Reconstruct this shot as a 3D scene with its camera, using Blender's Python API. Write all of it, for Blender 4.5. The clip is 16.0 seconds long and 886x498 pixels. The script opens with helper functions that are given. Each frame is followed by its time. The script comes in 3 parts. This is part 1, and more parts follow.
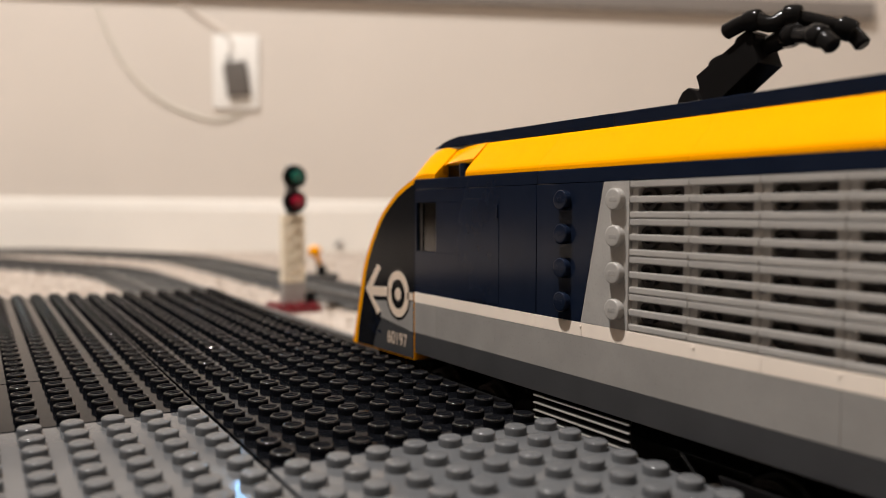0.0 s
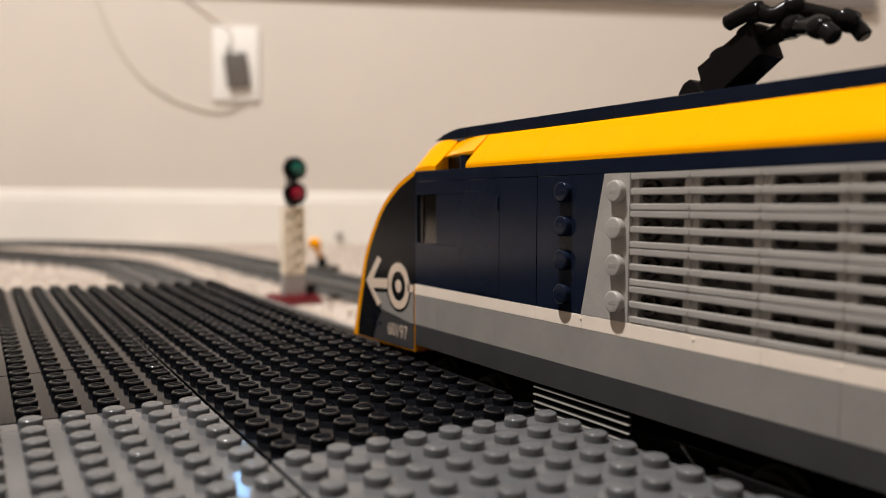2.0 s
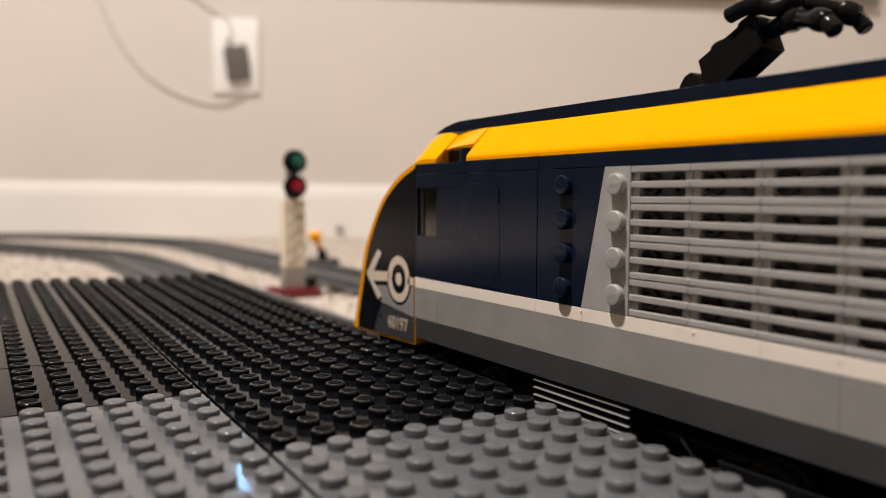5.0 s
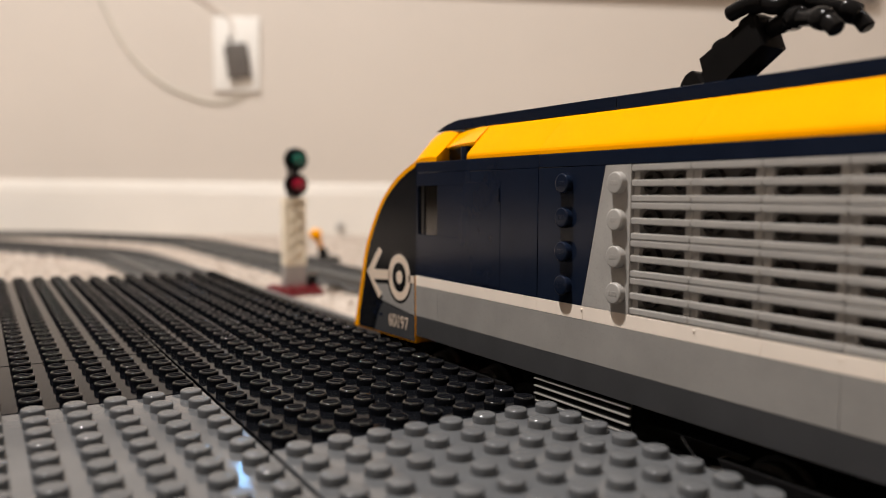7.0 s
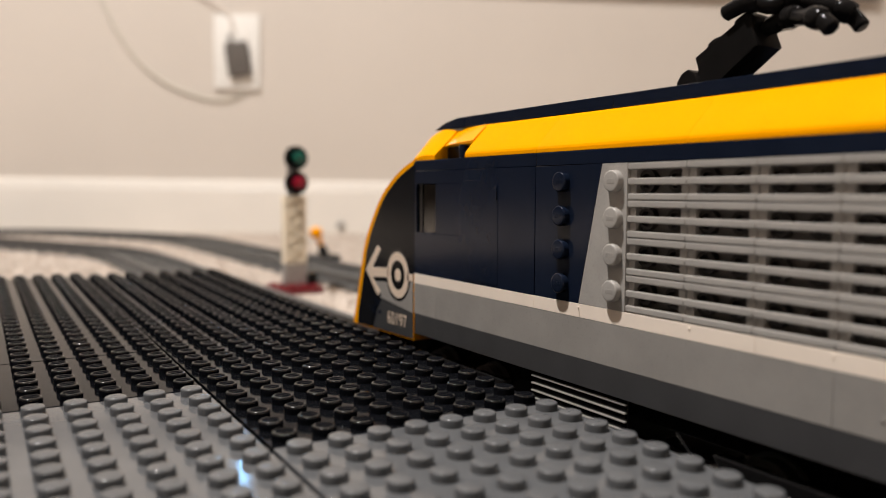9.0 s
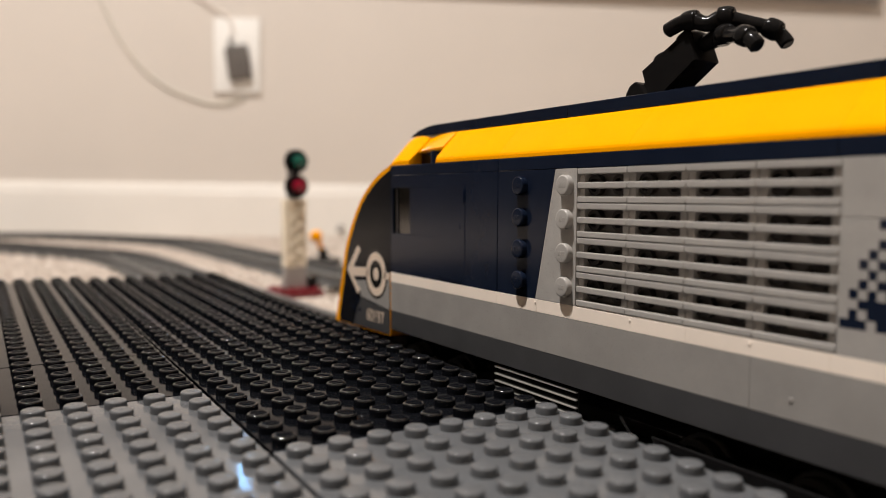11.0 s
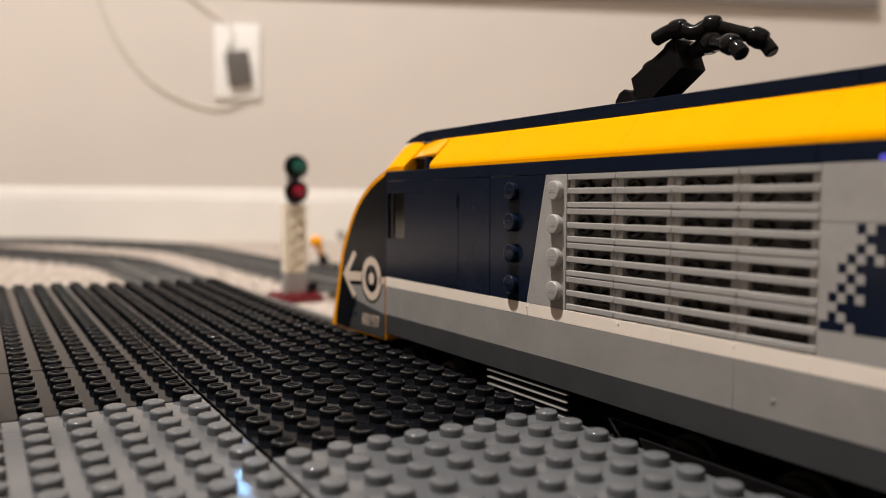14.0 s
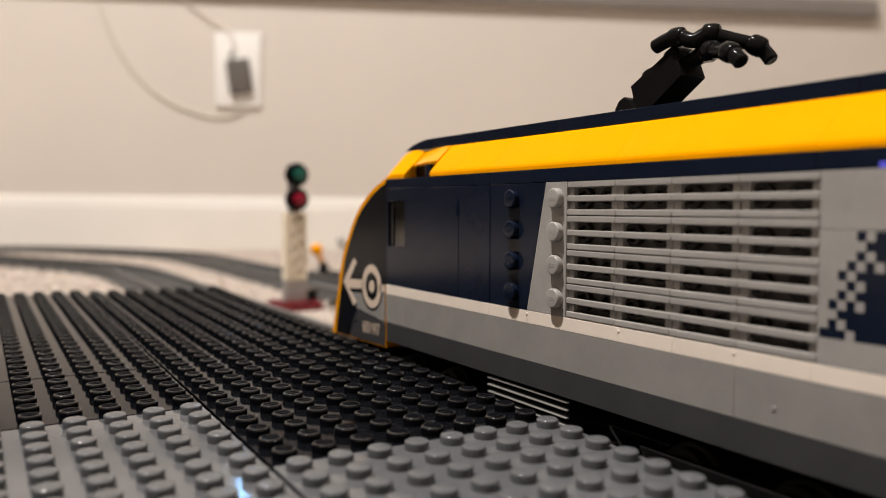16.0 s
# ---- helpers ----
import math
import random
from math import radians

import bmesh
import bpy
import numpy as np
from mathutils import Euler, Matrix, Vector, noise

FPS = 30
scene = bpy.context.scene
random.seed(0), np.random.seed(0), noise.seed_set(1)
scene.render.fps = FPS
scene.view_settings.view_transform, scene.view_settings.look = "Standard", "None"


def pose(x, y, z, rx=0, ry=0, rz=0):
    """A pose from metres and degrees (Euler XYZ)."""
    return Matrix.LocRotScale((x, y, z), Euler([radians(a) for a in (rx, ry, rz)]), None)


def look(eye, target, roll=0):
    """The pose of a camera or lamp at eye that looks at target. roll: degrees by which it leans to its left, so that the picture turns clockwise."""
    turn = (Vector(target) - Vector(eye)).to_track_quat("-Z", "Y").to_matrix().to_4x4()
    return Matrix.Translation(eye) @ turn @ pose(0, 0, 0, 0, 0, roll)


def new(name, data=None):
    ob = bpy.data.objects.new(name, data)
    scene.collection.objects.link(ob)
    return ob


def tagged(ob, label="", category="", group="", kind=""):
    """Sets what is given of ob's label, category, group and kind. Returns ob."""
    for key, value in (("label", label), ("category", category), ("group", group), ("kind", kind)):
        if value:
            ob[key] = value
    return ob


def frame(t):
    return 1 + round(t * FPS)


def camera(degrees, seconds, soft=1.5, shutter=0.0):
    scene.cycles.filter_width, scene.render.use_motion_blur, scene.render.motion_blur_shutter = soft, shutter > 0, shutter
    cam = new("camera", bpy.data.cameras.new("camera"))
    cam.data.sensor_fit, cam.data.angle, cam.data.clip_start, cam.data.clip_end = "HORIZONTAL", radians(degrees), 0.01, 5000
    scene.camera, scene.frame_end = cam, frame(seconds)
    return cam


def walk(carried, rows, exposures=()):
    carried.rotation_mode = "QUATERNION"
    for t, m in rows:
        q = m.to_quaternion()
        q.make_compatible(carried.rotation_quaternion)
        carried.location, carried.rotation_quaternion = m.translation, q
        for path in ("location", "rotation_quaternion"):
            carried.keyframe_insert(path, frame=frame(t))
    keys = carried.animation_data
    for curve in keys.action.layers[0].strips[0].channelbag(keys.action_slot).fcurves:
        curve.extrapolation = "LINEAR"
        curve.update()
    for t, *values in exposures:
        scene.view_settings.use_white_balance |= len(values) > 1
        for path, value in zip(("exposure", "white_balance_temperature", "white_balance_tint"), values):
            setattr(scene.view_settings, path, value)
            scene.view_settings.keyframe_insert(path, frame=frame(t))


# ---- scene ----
cam = camera(58.35, 16.0, soft=0.65)
cam.data.dof.use_dof = True
cam.data.dof.focus_distance = 0.193
cam.data.dof.aperture_fstop = 11.5

EYE = (-0.12096, -0.13754, 0.04525)
# seconds, heading to the right of the track's direction, tilt, lean
TURNS = [
    (0.0, 30.97, -2.793, 0.09), (0.5, 30.96, -2.885, 0.11), (1.0, 30.96, -3.045, 0.11), (1.5, 30.955, -3.212, 0.10),
    (2.0, 30.945, -3.370, 0.11), (2.5, 30.94, -3.510, 0.14), (3.0, 30.935, -3.655, 0.16), (3.5, 30.93, -3.770, 0.165),
    (4.0, 30.93, -3.840, 0.155), (6.5, 30.91, -3.900, 0.17), (7.0, 30.88, -3.995, 0.19), (7.5, 30.86, -4.080, 0.24),
    (8.0, 30.84, -4.140, 0.25), (8.5, 30.845, -4.156, 0.235), (9.0, 30.855, -4.128, 0.23), (11.5, 30.86, -3.800, 0.21),
    (12.0, 30.87, -3.710, 0.205), (12.5, 30.868, -3.622, 0.205), (13.0, 30.866, -3.555, 0.20), (13.5, 30.862, -3.518, 0.20),
    (14.0, 30.858, -3.492, 0.205), (14.5, 30.86, -3.450, 0.195), (15.0, 30.862, -3.360, 0.18), (15.5, 30.855, -3.200, 0.14),
    (16.0, 30.825, -2.940, 0.15)]


def eye_pose(heading, tilt, lean):
    h, p = radians(heading), radians(tilt)
    ahead = Vector((math.sin(h) * math.cos(p), math.cos(h) * math.cos(p), math.sin(p)))
    return look(EYE, Vector(EYE) + ahead, lean)


walk(cam, [(t, eye_pose(h, p, l)) for t, h, p, l in TURNS])
scene.view_settings.exposure = 0.0

# ---- light: one ceiling lamp and an added fill in a closed room, evening ----
FLOOR = -0.027
world = bpy.data.worlds.new("night_room")
world.use_nodes = True
world.node_tree.nodes["Background"].inputs["Color"].default_value = (1.0, 0.86, 0.72, 1)
world.node_tree.nodes["Background"].inputs["Strength"].default_value = 0.0
scene.world = world


def lamp(name, where, target, watts, size, colour):
    data = bpy.data.lights.new(name, "AREA")
    data.shape, data.size, data.energy, data.color = "DISK", size, watts, colour
    ob = new(name, data)
    ob.matrix_world = look(where, target)
    return ob


CEIL = 2.4
lamp("unseen_ceiling_light", (-0.72, 0.20, CEIL - 0.09), (-0.72, 0.20, 0), 94, 0.11, (1.0, 0.957, 0.93))
# weak fill lamp, added out of view to brighten the far wall
lamp("unseen_ceiling_light", (1.0, -1.5, CEIL - 0.09), (1.0, -1.5, 0), 15, 0.16, (1.0, 0.957, 0.93))

# ---- materials ----


def nodes_of(m):
    nt = m.node_tree
    return nt, nt.nodes["Principled BSDF"], nt.nodes.new("ShaderNodeTexCoord")


def noise_node(nt, co, scale, detail=4.0, rough=0.6):
    n = nt.nodes.new("ShaderNodeTexNoise")
    n.inputs["Scale"].default_value, n.inputs["Detail"].default_value, n.inputs["Roughness"].default_value = scale, detail, rough
    nt.links.new(co, n.inputs["Vector"])
    return n.outputs["Fac"]


def ramp(nt, fac, a, b, lo=0.3, hi=0.7):
    r = nt.nodes.new("ShaderNodeMapRange")
    r.inputs["From Min"].default_value, r.inputs["From Max"].default_value = lo, hi
    r.inputs["To Min"].default_value, r.inputs["To Max"].default_value = a, b
    nt.links.new(fac, r.inputs["Value"])
    return r.outputs["Result"]


def mixed(nt, fac, a, b):
    m = nt.nodes.new("ShaderNodeMix")
    m.data_type = "RGBA"
    nt.links.new(fac, m.inputs["Factor"])
    m.inputs[6].default_value, m.inputs[7].default_value = (*a, 1), (*b, 1)
    return m.outputs[2]


def bump(nt, bsdf, height, strength, dist):
    b = nt.nodes.new("ShaderNodeBump")
    b.inputs["Strength"].default_value, b.inputs["Distance"].default_value = strength, dist
    nt.links.new(height, b.inputs["Height"])
    nt.links.new(b.outputs["Normal"], bsdf.inputs["Normal"])


def plastic(name, colour, rough=0.2, var=0.08, wave=0.02, dust=0.05, ior=1.5):
    """Moulded plastic: slight unevenness of gloss and tone, faint flow waviness, a little dust."""
    m = bpy.data.materials.new(name)
    m.use_nodes = True
    nt, b, tc = nodes_of(m)
    co = tc.outputs["Object"]
    big, fine = noise_node(nt, co, 90), noise_node(nt, co, 2600, 3)
    lo, hi = [c * (1 - var) for c in colour], [min(1, c * (1 + var) + dust * 0.03) for c in colour]
    nt.links.new(mixed(nt, ramp(nt, big, 0, 1), lo, hi), b.inputs["Base Color"])
    nt.links.new(ramp(nt, fine, rough * 0.8, rough * 1.35, 0.35, 0.75), b.inputs["Roughness"])
    b.inputs["IOR"].default_value = ior
    bump(nt, b, big, wave, 0.0006)
    return m


M_NAVY = plastic("navy_plastic", (0.0066, 0.011, 0.024), 0.16, ior=1.29)
M_BLACK = plastic("black_plastic", (0.008, 0.0076, 0.0076), 0.18, ior=1.36)
M_PLATE_BLACK = plastic("black_plate_plastic", (0.0034, 0.0037, 0.0048), 0.09, wave=0.03, ior=1.13)
M_STUD_BLACK = plastic("black_stud_plastic", (0.0034, 0.0037, 0.0048), 0.14, ior=1.03)
M_RIM_BLACK = plastic("polished_black_rim", (0.0026, 0.0028, 0.0036), 0.13, ior=1.5)
M_PLATE_GREY = plastic("grey_plate_plastic", (0.094, 0.096, 0.099), 0.09, wave=0.03, ior=1.42)
M_STUD_GREY = plastic("grey_stud_plastic", (0.094, 0.096, 0.099), 0.14, ior=1.37)
M_RIM_GREY = plastic("polished_grey_rim", (0.094, 0.096, 0.099), 0.15, ior=1.5)
M_GREY = plastic("light_grey_plastic", (0.375, 0.352, 0.325), 0.32, ior=1.42)
M_LOWER = plastic("stone_grey_plastic", (0.296, 0.278, 0.257), 0.34, ior=1.4)
M_SKIRT = plastic("dark_grey_plastic", (0.050, 0.0495, 0.051), 0.36, ior=1.36)
M_YELLOW = plastic("yellow_plastic", (0.92, 0.352, 0.0001), 0.45, var=0.02, dust=0.0, ior=1.05)
M_YELLOW_GLOSS = plastic("polished_yellow_plastic", (0.92, 0.352, 0.0001), 0.06, var=0.02, dust=0.0, ior=1.1)
M_WHITE = plastic("white_plastic", (0.95, 0.825, 0.70), 0.35, var=0.03)
M_TAN = plastic("cream_plastic", (0.93, 0.82, 0.64), 0.35)
M_PRINT_BLACK = plastic("black_print", (0.007, 0.0072, 0.0085), 0.16, ior=1.17)
M_PRINT = plastic("cream_print", (0.80, 0.64, 0.50), 0.35, var=0.03)
M_RED = plastic("red_plastic", (0.16, 0.008, 0.014), 0.3)
M_REDLENS = plastic("red_lens", (0.22, 0.006, 0.02), 0.1)
M_GREENLENS = plastic("green_lens", (0.01, 0.085, 0.06), 0.08)
M_RAIL = plastic("dark_rail_plastic", (0.105, 0.103, 0.10), 0.38)
M_OUTLET = plastic("outlet_white", (0.80, 0.77, 0.72), 0.35, var=0.03)
M_PLUG = plastic("charger_grey", (0.115, 0.10, 0.088), 0.4)
M_RECESS = plastic("brown_black_plastic", (0.042, 0.036, 0.033), 0.4, ior=1.3)
M_CABLE = plastic("cable_grey", (0.56, 0.52, 0.44), 0.5)
M_CABLE_PALE = plastic("cable_white", (0.66, 0.575, 0.50), 0.5)
M_STEEL = plastic("axle_steel", (0.4, 0.4, 0.4), 0.3)
M_STEEL.node_tree.nodes["Principled BSDF"].inputs["Metallic"].default_value = 1.0
M_PANTO = plastic("pantograph_black", (0.0098, 0.0089, 0.0085), 0.14, ior=1.15)
M_RUBBER = plastic("rubber_black", (0.012, 0.012, 0.012), 0.6)

M_GLASS = bpy.data.materials.new("smoked_glass")
M_GLASS.use_nodes = True
_b = M_GLASS.node_tree.nodes["Principled BSDF"]
_b.inputs["Base Color"].default_value = (0.26, 0.23, 0.17, 1)
_b.inputs["Roughness"].default_value = 0.04
_b.inputs["Transmission Weight"].default_value = 1.0


def paint(name, colour, scale, strength, rough=0.6, var=0.05):
    m = bpy.data.materials.new(name)
    m.use_nodes = True
    nt, b, tc = nodes_of(m)
    co = tc.outputs["Object"]
    big, fine = noise_node(nt, co, 2.5), noise_node(nt, co, scale, 6)
    nt.links.new(mixed(nt, ramp(nt, big, 0, 1), [c * (1 - var) for c in colour], [c * (1 + var) for c in colour]), b.inputs["Base Color"])
    b.inputs["Roughness"].default_value = rough
    bump(nt, b, fine, strength, 0.001)
    return m


M_WALL = paint("wall_paint", (0.60, 0.537, 0.472), 160, 0.25, var=0.03)
M_CEIL = paint("ceiling_paint", (0.78, 0.74, 0.68), 120, 0.4)
M_TRIM = paint("trim_paint", (0.80, 0.75, 0.68), 60, 0.1, 0.35)
M_SHELF = paint("shelf_laminate", (0.225, 0.2, 0.18), 300, 0.1, 0.4)

# darker laminate: shade at the shelf's bottom, put into the colour
M_SHELF_SHADE = paint("shelf_shade", (0.17, 0.145, 0.125), 300, 0.1, 0.45)

M_CARPET = bpy.data.materials.new("carpet_pile")
M_CARPET.use_nodes = True
_nt, _b, _tc = nodes_of(M_CARPET)
_fac = noise_node(_nt, _tc.outputs["Object"], 320, 6, 0.75)
_nt.links.new(mixed(_nt, ramp(_nt, _fac, 0, 1), (0.46, 0.39, 0.33), (0.74, 0.64, 0.55)), _b.inputs["Base Color"])
_b.inputs["Roughness"].default_value = 0.95
bump(_nt, _b, noise_node(_nt, _tc.outputs["Object"], 220, 5, 0.7), 0.9, 0.004)

# ---- mesh helpers: all lengths below are millimetres ----
BASE = {}
MM = 0.001


def thing(name, x, y, z, label, category, group="", kind="", turn=None):
    """An Empty at the thing's base."""
    ob = new(name)
    ob.empty_display_size = 0.01
    ob.matrix_world = Matrix.Translation((x * MM, y * MM, z * MM)) @ (turn or Matrix())
    BASE[ob.name] = (x, y, z)
    return tagged(ob, label, category, group, kind)


def mesh_of(name, bm, material, smooth=20):
    me = bpy.data.meshes.new(name)
    bmesh.ops.recalc_face_normals(bm, faces=bm.faces)
    for f in bm.faces:
        f.smooth = True
    lim = radians(smooth)
    for e in bm.edges:
        e.smooth = len(e.link_faces) == 2 and e.calc_face_angle(0) < lim
    bm.to_mesh(me)
    bm.free()
    me.materials.append(material)
    return me


def part(name, bm, material, parent, label="", origin=None):
    """Links a bmesh, drawn in the place's millimetres, as one mesh under a thing or a part."""
    b = BASE[parent.name]
    o = origin or b
    bmesh.ops.transform(bm, matrix=Matrix.Scale(MM, 4) @ Matrix.Translation((-o[0], -o[1], -o[2])), verts=bm.verts)
    ob = new(name, mesh_of(name, bm, material))
    ob.parent = parent
    if origin:
        ob.location = [(o[k] - b[k]) * MM for k in range(3)]
    BASE[ob.name] = o
    return tagged(ob, label)


def whole(name, bm, material, label, category, kind="", at=(0, 0, 0), group=""):
    bmesh.ops.transform(bm, matrix=Matrix.Scale(MM, 4) @ Matrix.Translation((-at[0], -at[1], -at[2])), verts=bm.verts)
    ob = new(name, mesh_of(name, bm, material))
    ob.location = [c * MM for c in at]
    return tagged(ob, label, category, group, kind)


def box(bm, x0, x1, y0, y1, z0, z1, bev=0.15, seg=2):
    r = bmesh.ops.create_cube(bm, size=1)
    vs = r["verts"]
    for v in vs:
        v.co = Vector(((x0 + x1) / 2 + v.co.x * (x1 - x0), (y0 + y1) / 2 + v.co.y * (y1 - y0), (z0 + z1) / 2 + v.co.z * (z1 - z0)))
    if bev:
        es = list({e for v in vs for e in v.link_edges})
        bmesh.ops.bevel(bm, geom=es, offset=bev, segments=seg, affect="EDGES", profile=0.5)
    return bm


def prism(bm, pts, x0, x1, bev=0.0):
    """A profile of (y, z) points drawn out from x0 to x1."""
    a = [bm.verts.new((x0, y, z)) for y, z in pts]
    b = [bm.verts.new((x1, y, z)) for y, z in pts]
    fs = [bm.faces.new(a), bm.faces.new(list(reversed(b)))]
    n = len(pts)
    for i in range(n):
        fs.append(bm.faces.new((a[i], b[i], b[(i + 1) % n], a[(i + 1) % n])))
    if bev:
        es = list({e for f in fs for e in f.edges})
        bmesh.ops.bevel(bm, geom=es, offset=bev, segments=2, affect="EDGES", profile=0.5)
    return bm


def profile_y(bm, pts, y0, y1, bev=0.0):
    """A profile of (x, z) points drawn out from y0 to y1."""
    a = [bm.verts.new((x, y0, z)) for x, z in pts]
    b = [bm.verts.new((x, y1, z)) for x, z in pts]
    fs = [bm.faces.new(a), bm.faces.new(list(reversed(b)))]
    n = len(pts)
    for i in range(n):
        fs.append(bm.faces.new((a[i], b[i], b[(i + 1) % n], a[(i + 1) % n])))
    if bev:
        es = list({e for f in fs for e in f.edges})
        bmesh.ops.bevel(bm, geom=es, offset=bev, segments=2, affect="EDGES", profile=0.5)
    return bm


def lathe(bm, rings, m=None, seg=24):
    """Turned body: rings of (radius, height) along +z, closed at both ends, then placed by m."""
    loops = []
    for r, h in rings:
        loops.append([bm.verts.new((r * math.cos(2 * math.pi * k / seg), r * math.sin(2 * math.pi * k / seg), h)) for k in range(seg)])
    for a, b in zip(loops, loops[1:]):
        for k in range(seg):
            bm.faces.new((a[k], a[(k + 1) % seg], b[(k + 1) % seg], b[k]))
    bm.faces.new(list(reversed(loops[0])))
    bm.faces.new(loops[-1])
    if m is not None:
        bmesh.ops.transform(bm, matrix=m, verts=[v for l in loops for v in l])
    return bm


def tube(bm, pts, rad, seg=20):
    """A round bar along points, with rounded ends; rad is one radius or one for each point."""
    pts = [Vector(p) for p in pts]
    rs = rad if isinstance(rad, (list, tuple)) else [rad] * len(pts)
    loops = []

    def ring(c, d, r):
        side = d.cross(Vector((0, 0, 1)))
        if side.length < 1e-3:
            side = d.cross(Vector((1, 0, 0)))
        side.normalize()
        up = side.cross(d).normalized()
        loops.append([bm.verts.new(c + side * r * math.cos(2 * math.pi * k / seg) + up * r * math.sin(2 * math.pi * k / seg)) for k in range(seg)])

    dirs = [(pts[min(i + 1, len(pts) - 1)] - pts[max(i - 1, 0)]).normalized() for i in range(len(pts))]
    ring(pts[0], dirs[0], rs[0] * 0.72)
    for i, p in enumerate(pts):
        c = p + dirs[i] * (rs[i] * 0.28) if i == 0 else p - dirs[i] * (rs[i] * 0.28) if i == len(pts) - 1 else p
        ring(c, dirs[i], rs[i])
    ring(pts[-1], dirs[-1], rs[-1] * 0.72)
    for a, b in zip(loops, loops[1:]):
        for k in range(seg):
            bm.faces.new((a[k], a[(k + 1) % seg], b[(k + 1) % seg], b[k]))
    bm.faces.new(list(reversed(loops[0])))
    bm.faces.new(loops[-1])
    return bm


def smooth_path(pts, n=6):
    """Catmull-Rom points through pts."""
    p = [Vector(q) for q in pts]
    p = [2 * p[0] - p[1]] + p + [2 * p[-1] - p[-2]]
    out = []
    for i in range(1, len(p) - 2):
        for k in range(n):
            t = k / n
            a, b, c, d = p[i - 1], p[i], p[i + 1], p[i + 2]
            out.append(0.5 * ((2 * b) + (c - a) * t + (2 * a - 5 * b + 4 * c - d) * t * t + (3 * b - a - 3 * c + d) * t ** 3))
    out.append(p[-2])
    return out


OUT = Matrix.Rotation(radians(-90), 4, "Y")  # turns +z to -x, the side that faces the platform
STUD = [(2.4, 0.0), (2.4, 1.3)] + [(2.0 + 0.4 * math.cos(radians(15 * k)), 1.32 + 0.4 * math.sin(radians(15 * k))) for k in range(1, 7)] + [(0.6, 1.72)]

# ---- the room ----
floor = whole("floor", box(bmesh.new(), -6100, 3100, -5100, 7100, -127, -27, 0), M_CARPET, "beige cut-pile carpet", "carpet", "structure")

WALL = Matrix(((math.cos(radians(28.5)), -math.sin(radians(28.5)) * -1, 0, 0.58259),
               (-math.sin(radians(28.5)), math.cos(radians(28.5)), 0, 1.03800),
               (0, 0, 1, FLOOR), (0, 0, 0, 1))) @ pose(0, 0, 0, 0, 0.4, 0)
# in the wall's own space x runs along it, y goes into it and z up


def on_wall(ob):
    ob.matrix_world = WALL @ ob.matrix_world
    return ob


# stops short on the left, so the train's side reflects a dim space
wall = on_wall(whole("wall_north", box(bmesh.new(), -1150, 3600, 0, 120, -60, 2450, 0), M_WALL, "warm beige painted wall", "wall", "structure"))
bm = bmesh.new()
prism_pts = [(0, -20), (-8, -20), (-8, 72), (-7, 73.5), (-7, 76), (-6.6, 80), (-5.8, 84), (-4.6, 87), (-3.5, 88), (0, 88)]
prism(bm, prism_pts, -1150, 3400)
on_wall(whole("baseboard", bm, M_TRIM, "white moulded baseboard along the beige wall", "baseboard", "structure"))
# unseen closing walls, set far back to weaken bounced light
for nm, x0, x1, y0, y1 in (("unseen_wall_south", -6000, 3000, -5100, -5000), ("unseen_wall_west", -6100, -6000, -5100, 7000), ("unseen_wall_east", 3000, 3100, -5100, 7000), ("unseen_wall_far", -6000, 3000, 7000, 7100)):
    whole(nm, box(bmesh.new(), x0, x1, y0, y1, -27, 2400, 0), M_WALL, "warm beige painted wall", "wall", "structure")
whole("ceiling", box(bmesh.new(), -6100, 3100, -5100, 7100, 2400, 2500, 0), M_CEIL, "plain white painted ceiling", "ceiling", "structure")

# outlet, charger, cables, shelf: all in the wall's space
outlet = thing("wall_outlet", -350.5, 0, 302, "white duplex outlet with an oversized cover plate", "outlet")
part("cover_plate", box(bmesh.new(), -389, -312, -6, 0, 240, 364, 2.0, 3), M_OUTLET, outlet)
for z in (322, 281):
    part("socket", box(bmesh.new(), -367, -334, -8, -5, z - 14, z + 14, 1.2), M_OUTLET, outlet)
on_wall(outlet)

charger = thing("charger", -347, -8, 299, "dark grey charger plugged into the outlet", "charger")
bm = box(bmesh.new(), -367, -328, -17, -8.4, 266, 324, 4, 4)
part("body", bm, M_PLUG, charger)
part("strain_relief", tube(bmesh.new(), [(-355, -13, 318), (-355.5, -13, 329), (-356.5, -13, 338)], [3.5, 3, 2.2]), M_PLUG, charger)
charger.matrix_world = pose(-0.347, -0.008, 0.293, 0, -8, 0)
on_wall(charger)

bm = tube(bmesh.new(), smooth_path([(-358, -13, 334), (-357, -12, 352), (-371, -9, 372), (-393, -6, 384), (-417, -5, 400), (-470, -5, 438), (-540, -5, 480)]), 1.5, 10)
on_wall(whole("cable", bm, M_CABLE_PALE, "thin pale charging cable rising from the charger", "cable"))
bm = tube(bmesh.new(), smooth_path([(-600, -2, 520), (-592, -2, 455), (-580, -2, 404), (-568, -2, 372), (-554, -2, 343), (-539, -2, 316), (-506, -2, 276), (-465, -2, 246), (-416, -2, 227), (-391, -2, 222), (-366, -2, 224), (-338, -2, 235)]), 2.2, 10)
on_wall(whole("cable", bm, M_CABLE, "beige cable hanging in a loop on the wall", "cable"))

